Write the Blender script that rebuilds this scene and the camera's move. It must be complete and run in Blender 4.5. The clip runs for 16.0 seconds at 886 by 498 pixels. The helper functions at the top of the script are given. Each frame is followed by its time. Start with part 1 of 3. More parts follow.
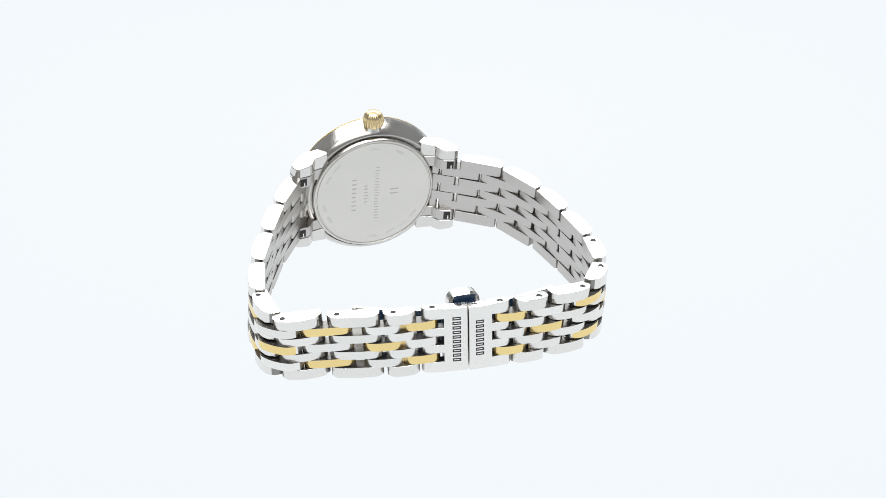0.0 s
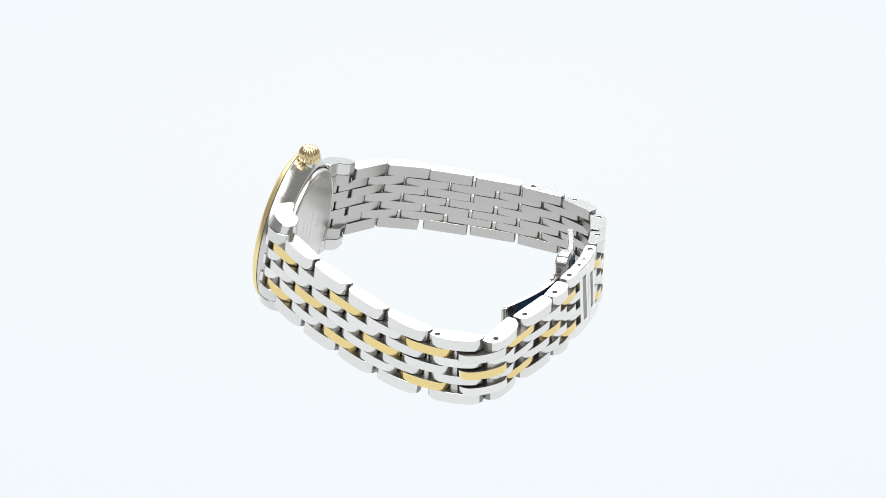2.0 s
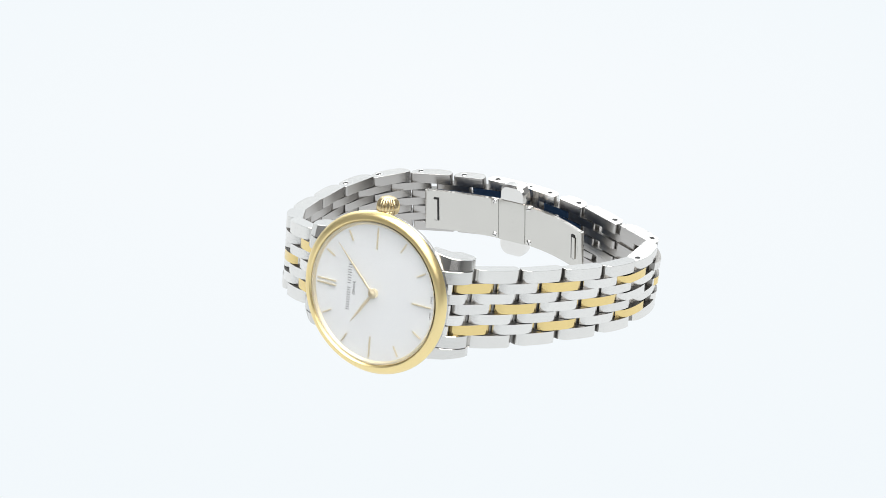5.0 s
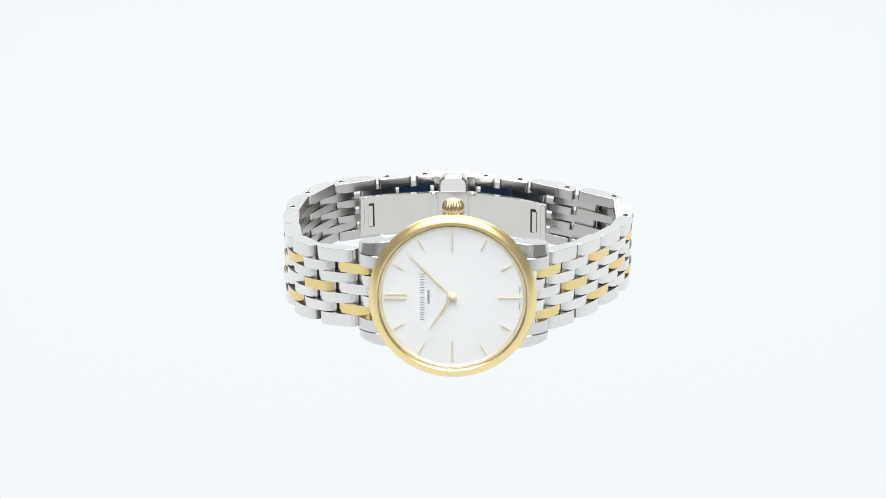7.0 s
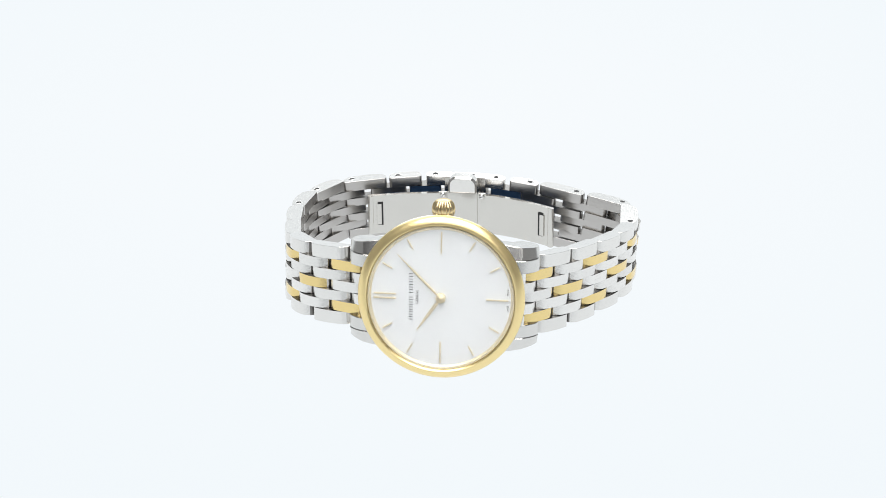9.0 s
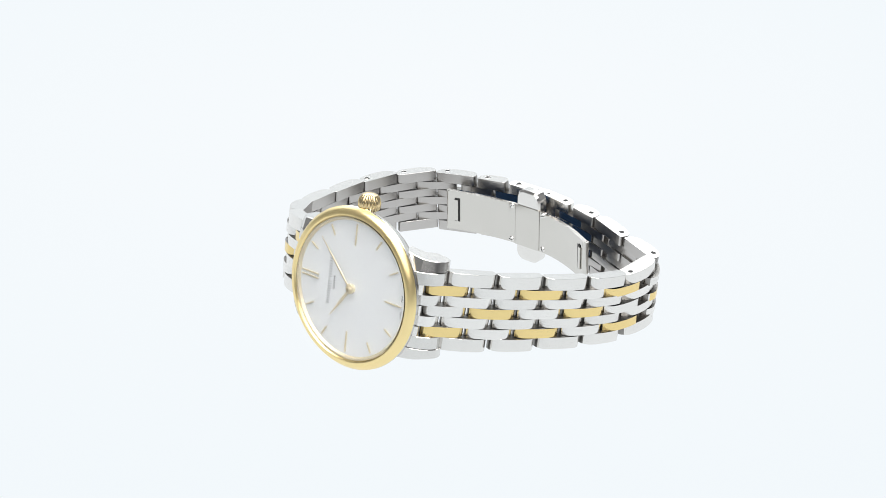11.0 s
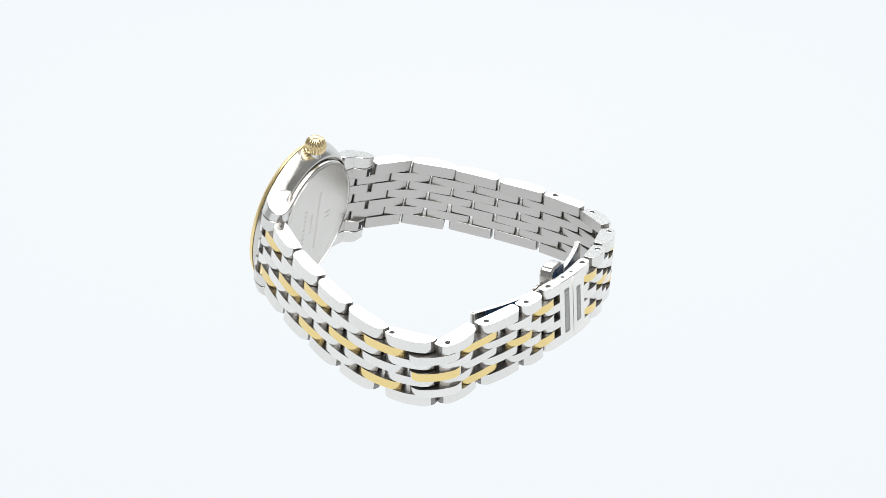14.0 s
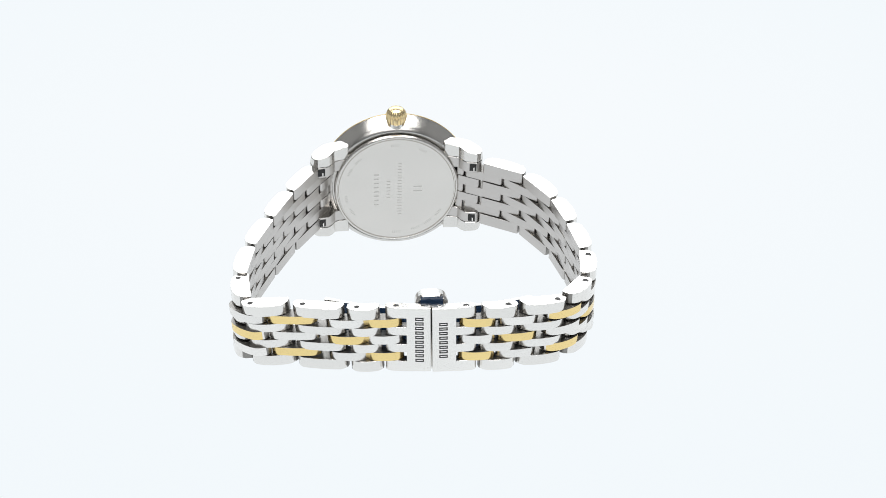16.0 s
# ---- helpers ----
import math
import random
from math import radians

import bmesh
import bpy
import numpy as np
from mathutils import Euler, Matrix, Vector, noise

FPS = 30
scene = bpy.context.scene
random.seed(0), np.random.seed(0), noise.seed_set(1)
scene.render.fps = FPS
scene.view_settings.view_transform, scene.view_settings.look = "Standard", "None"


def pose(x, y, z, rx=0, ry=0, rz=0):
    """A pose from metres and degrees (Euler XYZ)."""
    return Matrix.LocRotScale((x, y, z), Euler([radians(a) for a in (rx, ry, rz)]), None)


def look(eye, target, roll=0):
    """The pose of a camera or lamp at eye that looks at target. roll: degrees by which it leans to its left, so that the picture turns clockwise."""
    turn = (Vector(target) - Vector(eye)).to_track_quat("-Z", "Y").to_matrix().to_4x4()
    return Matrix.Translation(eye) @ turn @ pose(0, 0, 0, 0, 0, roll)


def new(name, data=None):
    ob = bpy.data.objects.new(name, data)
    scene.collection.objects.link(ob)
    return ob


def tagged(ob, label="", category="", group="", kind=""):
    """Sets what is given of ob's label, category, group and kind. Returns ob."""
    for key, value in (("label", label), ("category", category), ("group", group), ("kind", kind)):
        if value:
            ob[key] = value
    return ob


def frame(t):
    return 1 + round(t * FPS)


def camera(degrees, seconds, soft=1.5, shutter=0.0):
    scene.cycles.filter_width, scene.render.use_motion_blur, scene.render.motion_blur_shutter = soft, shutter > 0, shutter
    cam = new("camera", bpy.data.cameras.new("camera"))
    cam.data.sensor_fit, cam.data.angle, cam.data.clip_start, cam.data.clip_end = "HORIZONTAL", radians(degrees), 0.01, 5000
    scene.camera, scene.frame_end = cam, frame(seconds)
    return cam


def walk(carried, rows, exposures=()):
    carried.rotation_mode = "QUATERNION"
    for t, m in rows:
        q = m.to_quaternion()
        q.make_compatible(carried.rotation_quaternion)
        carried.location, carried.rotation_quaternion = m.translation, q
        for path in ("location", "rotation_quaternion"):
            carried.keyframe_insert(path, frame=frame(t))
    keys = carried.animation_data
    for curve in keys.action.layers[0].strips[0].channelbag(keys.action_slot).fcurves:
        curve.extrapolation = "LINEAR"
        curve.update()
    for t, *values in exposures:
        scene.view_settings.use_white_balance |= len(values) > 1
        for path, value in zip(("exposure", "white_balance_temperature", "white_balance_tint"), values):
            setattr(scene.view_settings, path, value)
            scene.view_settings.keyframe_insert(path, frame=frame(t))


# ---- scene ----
# Camera: fixed on its stand, looking down on the plate; the watch turns.
MM = 0.001
PITCH = radians(24.93)
DIST = 0.4060
EYE = Vector((0.00197, -DIST * math.cos(PITCH), DIST * math.sin(PITCH)))
ROLL = -0.2
AIM = EYE + Vector((0, math.cos(PITCH), -math.sin(PITCH)))
cam = camera(23.33, 16.0, soft=0.75)
walk(cam, [(0.0, look(EYE, AIM, ROLL)), (16.0, look(EYE, AIM, ROLL))])

# ---- light ----
world = bpy.data.worlds.new("studio")
scene.world = world
world.use_nodes = True
world.node_tree.nodes["Background"].inputs[0].default_value = (0.93, 0.96, 1.0, 1)
world.node_tree.nodes["Background"].inputs[1].default_value = 0.35


def area(name, eye, target, sx, sy, power, color=(1, 1, 1)):
    d = bpy.data.lights.new(name, "AREA")
    d.shape, d.size, d.size_y, d.energy, d.color = "RECTANGLE", sx, sy, power, color
    ob = new(name, d)
    ob.matrix_world = look(eye, target)
    return ob


area("softbox_top", (0.0, -0.12, 0.85), (0, 0, 0), 0.9, 0.7, 12.2, (1.0, 0.99, 0.97))
# Unseen fill lamps, added to brighten the dial and whiten the steel's upper faces.
area("softbox_front", (0.0, -0.78, 0.7), (0, 0, 0), 0.9, 0.4, 3.4, (1.0, 0.99, 0.98))
area("softbox_back", (0.0, 0.72, 0.52), (0, 0, 0.05), 1.2, 0.55, 3.9, (0.98, 0.99, 1.0))


# ---- materials ----
def material(name, color, rough=0.3, metal=0.0, streak=None, bump=0.0, scale=900.0, vary=0.06, per_piece=0.0):
    m = bpy.data.materials.new(name)
    m.use_nodes = True
    nt = m.node_tree
    b = nt.nodes["Principled BSDF"]
    b.inputs["Metallic"].default_value = metal
    tc = nt.nodes.new("ShaderNodeTexCoord")
    mp = nt.nodes.new("ShaderNodeMapping")
    mp.inputs["Scale"].default_value = streak or (1, 1, 1)
    nt.links.new(tc.outputs["Object"], mp.inputs["Vector"])
    fine = nt.nodes.new("ShaderNodeTexNoise")
    fine.inputs["Scale"].default_value, fine.inputs["Detail"].default_value = scale, 4
    nt.links.new(mp.outputs["Vector"], fine.inputs["Vector"])
    broad = nt.nodes.new("ShaderNodeTexNoise")
    broad.inputs["Scale"].default_value = 160
    nt.links.new(tc.outputs["Object"], broad.inputs["Vector"])
    ramp = nt.nodes.new("ShaderNodeMapRange")
    ramp.inputs["To Min"].default_value, ramp.inputs["To Max"].default_value = rough * 0.88, rough * 1.12
    nt.links.new(fine.outputs["Fac"], ramp.inputs["Value"])
    nt.links.new(ramp.outputs["Result"], b.inputs["Roughness"])
    tone = nt.nodes.new("ShaderNodeMapRange")
    tone.inputs["To Min"].default_value, tone.inputs["To Max"].default_value = 1 - vary, 1 + vary * 0.3
    nt.links.new(broad.outputs["Fac"], tone.inputs["Value"])
    hsv = nt.nodes.new("ShaderNodeHueSaturation")
    hsv.inputs["Color"].default_value = (*color, 1)
    value = tone.outputs["Result"]
    if per_piece:
        info = nt.nodes.new("ShaderNodeObjectInfo")
        pr = nt.nodes.new("ShaderNodeMapRange")
        pr.inputs["To Min"].default_value, pr.inputs["To Max"].default_value = 1 - per_piece, 1.0
        nt.links.new(info.outputs["Random"], pr.inputs["Value"])
        mul = nt.nodes.new("ShaderNodeMath")
        mul.operation = "MULTIPLY"
        nt.links.new(value, mul.inputs[0])
        nt.links.new(pr.outputs["Result"], mul.inputs[1])
        value = mul.outputs[0]
    nt.links.new(value, hsv.inputs["Value"])
    nt.links.new(hsv.outputs["Color"], b.inputs["Base Color"])
    if bump:
        bp = nt.nodes.new("ShaderNodeBump")
        bp.inputs["Strength"].default_value, bp.inputs["Distance"].default_value = bump, 0.00005
        nt.links.new(fine.outputs["Fac"], bp.inputs["Height"])
        nt.links.new(bp.outputs["Normal"], b.inputs["Normal"])
    return m


STEEL = material("polished_steel", (0.85, 0.83, 0.80), 0.17, 1.0, per_piece=0.05)
LINK = material("link_steel", (0.90, 0.88, 0.85), 0.22, 1.0, (0.08, 1, 1), 0.25, 2500, per_piece=0.08)
# Shade in the gaps between links, put into a darker steel colour.
FLANK = material("gap_shade_steel", (0.3, 0.29, 0.275), 0.34, 0.95, (1, 1, 0.1), 0.3, 2500, vary=0.2)
LUG = material("lug_steel", (0.74, 0.725, 0.70), 0.2, 1.0)
SATIN = material("satin_steel", (0.68, 0.665, 0.64), 0.24, 1.0, (1, 0.05, 1), 0.0, 700)
BRUSHED = material("brushed_shaded_steel", (0.57, 0.55, 0.53), 0.3, 1.0, (0.05, 1, 1), 0.4, 3000)
BLADE = material("blade_steel", (0.69, 0.67, 0.63), 0.17, 1.0, (1, 1, 0.06), 0.3, 2500)
COVER = material("cover_steel", (0.88, 0.86, 0.83), 0.24, 1.0, (1, 1, 0.06), 0.2, 2500)
BACK = material("caseback_steel", (0.70, 0.68, 0.65), 0.26, 1.0, (1, 1, 0.05), 0.12, 3000)
GOLD = material("polished_gold", (0.93, 0.72, 0.33), 0.2, 1.0, (0.08, 1, 1), 0.15, 2500, per_piece=0.05)
BEZEL = material("bezel_gold", (0.98, 0.79, 0.40), 0.33, 1.0)
CROWN = material("crown_gold", (0.86, 0.69, 0.40), 0.26, 1.0)
DIAL = material("silvered_dial", (0.90, 0.92, 0.935), 0.45, 0.15, vary=0.03)
HAND = material("hand_gold", (0.98, 0.87, 0.63), 0.5, 1.0)
INK = material("black_ink", (0.015, 0.015, 0.015), 0.6)
PRINT = material("grey_print", (0.09, 0.09, 0.095), 0.6)
FAINT = material("engraving", (0.56, 0.545, 0.52), 0.42, 1.0)
# Near-black patches paint the shade inside holes, slots and recesses.
DARK = material("hole_shade", (0.03, 0.03, 0.03), 0.6, 0.3)

GLASS = bpy.data.materials.new("sapphire_glass")
GLASS.use_nodes = True
g = GLASS.node_tree.nodes["Principled BSDF"]
g.inputs["Transmission Weight"].default_value, g.inputs["Roughness"].default_value, g.inputs["IOR"].default_value = 1.0, 0.0, 1.6

# Glow is added to the plate and sweep to make an overexposed, shadowless white.
PLATE = bpy.data.materials.new("white_glow_acrylic")
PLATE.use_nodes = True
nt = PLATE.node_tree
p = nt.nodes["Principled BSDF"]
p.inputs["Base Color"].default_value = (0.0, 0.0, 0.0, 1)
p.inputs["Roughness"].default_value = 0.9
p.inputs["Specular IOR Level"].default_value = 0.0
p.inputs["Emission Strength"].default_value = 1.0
# the added glow is painted a little stronger, and whiter, in the middle
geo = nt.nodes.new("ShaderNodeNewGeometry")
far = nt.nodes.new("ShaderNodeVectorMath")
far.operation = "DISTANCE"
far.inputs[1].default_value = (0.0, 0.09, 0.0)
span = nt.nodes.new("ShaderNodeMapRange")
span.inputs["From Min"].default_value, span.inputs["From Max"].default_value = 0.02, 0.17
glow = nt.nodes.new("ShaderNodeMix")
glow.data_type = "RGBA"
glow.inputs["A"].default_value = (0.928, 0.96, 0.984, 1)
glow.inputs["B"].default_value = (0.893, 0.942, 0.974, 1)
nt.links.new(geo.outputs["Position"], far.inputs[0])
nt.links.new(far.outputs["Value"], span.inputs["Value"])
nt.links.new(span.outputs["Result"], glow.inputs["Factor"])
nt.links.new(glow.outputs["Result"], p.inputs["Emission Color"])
DARK_BLUE = material("dark_blue_gloss", (0.02, 0.042, 0.085), 0.15)
SIDE = material("unseen_side_grey", (0.2, 0.2, 0.2), 0.9)
WALL = material("unseen_top_grey", (0.16, 0.16, 0.16), 0.9)
BEHIND = material("unseen_rear_grey", (0.13, 0.13, 0.135), 0.9)


CASE = 1.045


# ---- mesh helpers ----
def part(name, bm, mat, parent, label="", smooth=False, crease=40):
    me = bpy.data.meshes.new(name)
    bmesh.ops.recalc_face_normals(bm, faces=bm.faces)
    bm.to_mesh(me)
    bm.free()
    me.materials.append(mat)
    if smooth:
        me.shade_smooth()
        me.set_sharp_from_angle(angle=radians(crease))
    ob = new(name, me)
    ob.parent = parent
    if label:
        tagged(ob, label)
    return ob


def placed(name, me, parent, m):
    ob = new(name, me)
    ob.parent, ob.matrix_basis = parent, m
    return ob


def lathe(profile, steps=96, closed=False):
    """A body of revolution about the y axis, from (radius, y) in mm, at the case's size."""
    profile = [(r * CASE, y) for r, y in profile]
    bm = bmesh.new()
    rings = []
    for r, y in profile:
        if r < 1e-6:
            rings.append([bm.verts.new((0, y * MM, 0))])
        else:
            rings.append([bm.verts.new((r * MM * math.cos(a), y * MM, r * MM * math.sin(a)))
                          for a in (2 * math.pi * k / steps for k in range(steps))])
    pairs = list(zip(rings, rings[1:])) + ([(rings[-1], rings[0])] if closed else [])
    for a, b in pairs:
        for k in range(steps):
            j = (k + 1) % steps
            if len(a) == 1:
                bm.faces.new((a[0], b[k], b[j]))
            elif len(b) == 1:
                bm.faces.new((a[k], a[j], b[0]))
            else:
                bm.faces.new((a[k], a[j], b[j], b[k]))
    return bm


def extrude_profile(points, z0, z1, inset=0.0, low=None):
    """A profile in x, y (mm), drawn out along z, with its end edges chamfered."""
    bm = bmesh.new()
    n = len(points)
    turn = 1 if sum(points[k - 1][0] * points[k][1] - points[k][0] * points[k - 1][1] for k in range(n)) > 0 else -1
    inward = []
    for k in range(n):
        a, c, d = Vector(points[k - 1]), Vector(points[k]), Vector(points[(k + 1) % n])
        e, f = (c - a).normalized(), (d - c).normalized()
        v = Vector((-(e.y + f.y), e.x + f.x)) * turn
        inward.append(v.normalized() if v.length > 1e-6 else Vector((0, 0)))

    def ring(z, cut):
        return [bm.verts.new(((x + w.x * cut) * MM, (y + w.y * cut) * MM, z * MM)) for (x, y), w in zip(points, inward)]
    if inset:
        low = inset if low is None else low
        rings = [ring(z0, low), ring(z0 + low, 0), ring(z1 - inset, 0), ring(z1, inset)]
    else:
        rings = [ring(z0, 0), ring(z1, 0)]
    n = len(points)
    for a, b in zip(rings, rings[1:]):
        for k in range(n):
            bm.faces.new((a[k], a[(k + 1) % n], b[(k + 1) % n], b[k]))
    bm.faces.new(rings[0])
    bm.faces.new(rings[-1])
    return bm


def box(x0, x1, y0, y1, z0, z1, bevel=0.0):
    bm = bmesh.new()
    bmesh.ops.create_cube(bm, size=1)
    for v in bm.verts:
        v.co = Vector((x0 + (v.co.x + 0.5) * (x1 - x0), y0 + (v.co.y + 0.5) * (y1 - y0), z0 + (v.co.z + 0.5) * (z1 - z0))) * MM
    if bevel:
        bmesh.ops.bevel(bm, geom=list(bm.edges), offset=bevel * MM, segments=2, affect="EDGES", profile=0.6)
    return bm


def rod(x, y, r, z0, z1, steps=12):
    return extrude_profile([(x + r * math.cos(2 * math.pi * k / steps), y + r * math.sin(2 * math.pi * k / steps)) for k in range(steps)], z0, z1)


def ring(r0, r1, depth, steps=16):
    """A thin raised washer about the z axis (mm)."""
    bm = bmesh.new()
    loops = []
    for r, z in ((r0, -0.01), (r0, depth * 0.6), ((r0 + r1) / 2, depth), (r1, -0.01)):
        loops.append([bm.verts.new((r * MM * math.cos(a), r * MM * math.sin(a), z * MM)) for a in (2 * math.pi * k / steps for k in range(steps))])
    for a, b in zip(loops, loops[1:] + loops[:1]):
        for k in range(steps):
            bm.faces.new((a[k], a[(k + 1) % steps], b[(k + 1) % steps], b[k]))
    return bm


def join(target, other):
    me = bpy.data.meshes.new("tmp")
    other.to_mesh(me)
    other.free()
    target.from_mesh(me)
    bpy.data.meshes.remove(me)
    return target


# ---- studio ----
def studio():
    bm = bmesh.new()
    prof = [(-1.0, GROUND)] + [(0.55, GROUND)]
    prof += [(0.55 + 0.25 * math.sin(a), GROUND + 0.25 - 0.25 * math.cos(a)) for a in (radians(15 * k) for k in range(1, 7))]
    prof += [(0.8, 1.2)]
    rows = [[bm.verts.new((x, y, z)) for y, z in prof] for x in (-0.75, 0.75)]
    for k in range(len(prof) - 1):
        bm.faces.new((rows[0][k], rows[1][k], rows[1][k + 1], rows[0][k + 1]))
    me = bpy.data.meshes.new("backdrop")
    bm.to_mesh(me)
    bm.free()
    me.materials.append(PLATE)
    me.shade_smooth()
    tagged(new("backdrop", me), "white acrylic sheet with added glow, sweeping up behind the watch", "backdrop", kind="structure")
    # Unseen enclosure, added and toned for what the steel should reflect.
    for name, x0, x1, y0, y1, z0, z1, mat, text in (
            ("wall_west", -780, -750, -1030, 830, GROUND * 1000, 1200, SIDE, "unseen grey side wall, added for the steel to reflect"),
            ("wall_east", 750, 780, -1030, 830, GROUND * 1000, 1200, SIDE, "unseen grey side wall, added for the steel to reflect"),
            ("wall_south", -750, 750, -1030, -1000, GROUND * 1000, 1200, BEHIND, "unseen grey wall behind the camera, added for dark reflections"),
            ("ceiling", -780, 780, -1030, 830, 1203, 1230, WALL, "unseen grey top, added to close the set")):
        ob = part(name, box(x0, x1, y0, y1, z0, z1), mat, None)
        tagged(ob, text, "ceiling" if name == "ceiling" else "wall", kind="structure")


# ---- the watch ----
# Its own space: x towards twelve o'clock, y out of the dial, z along the crown. The hub of the hands is the origin.
REST = Matrix.Rotation(radians(17.78), 4, "Z") @ Matrix.Translation((-0.00502, 0.02790, 0.00360)) @ Matrix.Rotation(radians(10.24), 4, "X") @ Matrix.Rotation(radians(0.33), 4, "Y")

# Edge links of the two halves of the bracelet, from the lugs to the seam of the clasp: pitch (mm) and heading (degrees).
CHAIN_SIX = [(9.35, -125.3), (9.21, -117.5), (9.33, -114.5), (9.29, -102.7), (10.89, -88.1), (9.7, -15.5), (9.84, -19.7), (6.34, -10.2), (8.55, -7.7)]
CHAIN_TWELVE = [(9.19, -27.5), (9.59, -59.6), (9.65, -79.2), (9.9, -83.2), (9.51, -97.2), (9.18, -123.6), (9.5, -165.6), (7.15, -171.0), (8.45, -179.9)]
RISE_SIX = (-0.1, -0.5, -0.7, -0.8, -0.8, 0.6, 2.0, 2.75, 3.4, 3.7)
RISE_TWELVE = (-0.1, -0.5, -0.85, -0.25, 0.45, 1.3, 2.15, 2.85, 3.4, 3.7)
GAP = 0.07
LUG_DROP = -0.1


def sag(k, outward=1):
    """Rise (mm) and lean (radians) at link k of the bracelet, where its slack hinges let it settle."""
    rises = RISE_TWELVE if outward > 0 else RISE_SIX
    i = min(8, int(k))
    rise = rises[i] + (rises[i + 1] - rises[i]) * min(1.0, k - i)
    return rise, radians(14.5) * min(1.0, max(0.0, (k - 4.0) / 5.0))


def half_width(k):
    return 6.1 + 1.1 * math.exp(-(k / 2.9) ** 2)


def row_pitch(k):
    """Five inner rows between two slightly taller edge rows."""
    return half_width(k) * 2 / 7.5


def arc_profile(length, thick, crown=0.22, tip=1.0, heel=0.5):
    """Link section: flat inside with rounded corners, gently crowned outside with ends that roll over."""
    h, t = length / 2, thick / 2
    pts = [(-h + heel, -t), (h - heel, -t)]
    pts += [(h - heel + heel * math.sin(a), -t + heel - heel * math.cos(a)) for a in (radians(30), radians(60))]
    pts.append((h, -t + heel))
    drop = t - crown - 0.1
    edge = [(h - tip * (1 - u), 0.1 + drop * (1 - u ** 2.3)) for u in (1.0, 0.97, 0.9, 0.78, 0.6, 0.35, 0.1)]
    pts += edge
    xs, ys = edge[-1]
    top = [(xs * u, ys + (t - ys) * (1 - u * u)) for u in (0.75, 0.45, 0.0, -0.45, -0.75)]
    pts += top
    pts += [(-x, y) for x, y in edge[::-1]]
    pts.append((-h, -t + heel))
    pts += [(-(h - heel + heel * math.sin(a)), -t + heel - heel * math.cos(a)) for a in (radians(60), radians(30))]
    return [(x, y + 0.12) for x, y in pts]


def station(x, y, heading, outward, k):
    """Pose of a link piece: x along the chain, y outwards, z across."""
    rise, lean = sag(k, outward)
    a = radians(heading)
    along = Vector((math.cos(a), math.sin(a), 0))
    out = Vector((-along.y, along.x, 0)) * outward
    m = Matrix((along, out, along.cross(out))).transposed().to_4x4()
    # each piece follows the slope of the chain
    slope = 0.0 if k > 8.2 else math.atan((sag(k + 0.5, outward)[0] - sag(max(0.0, k - 0.5), outward)[0]) / 9.4)
    return Matrix.Translation((x * MM, y * MM, rise * MM)) @ Matrix.Rotation(-lean, 4, "X") @ m @ Matrix.Rotation(-outward * slope, 4, "Y")


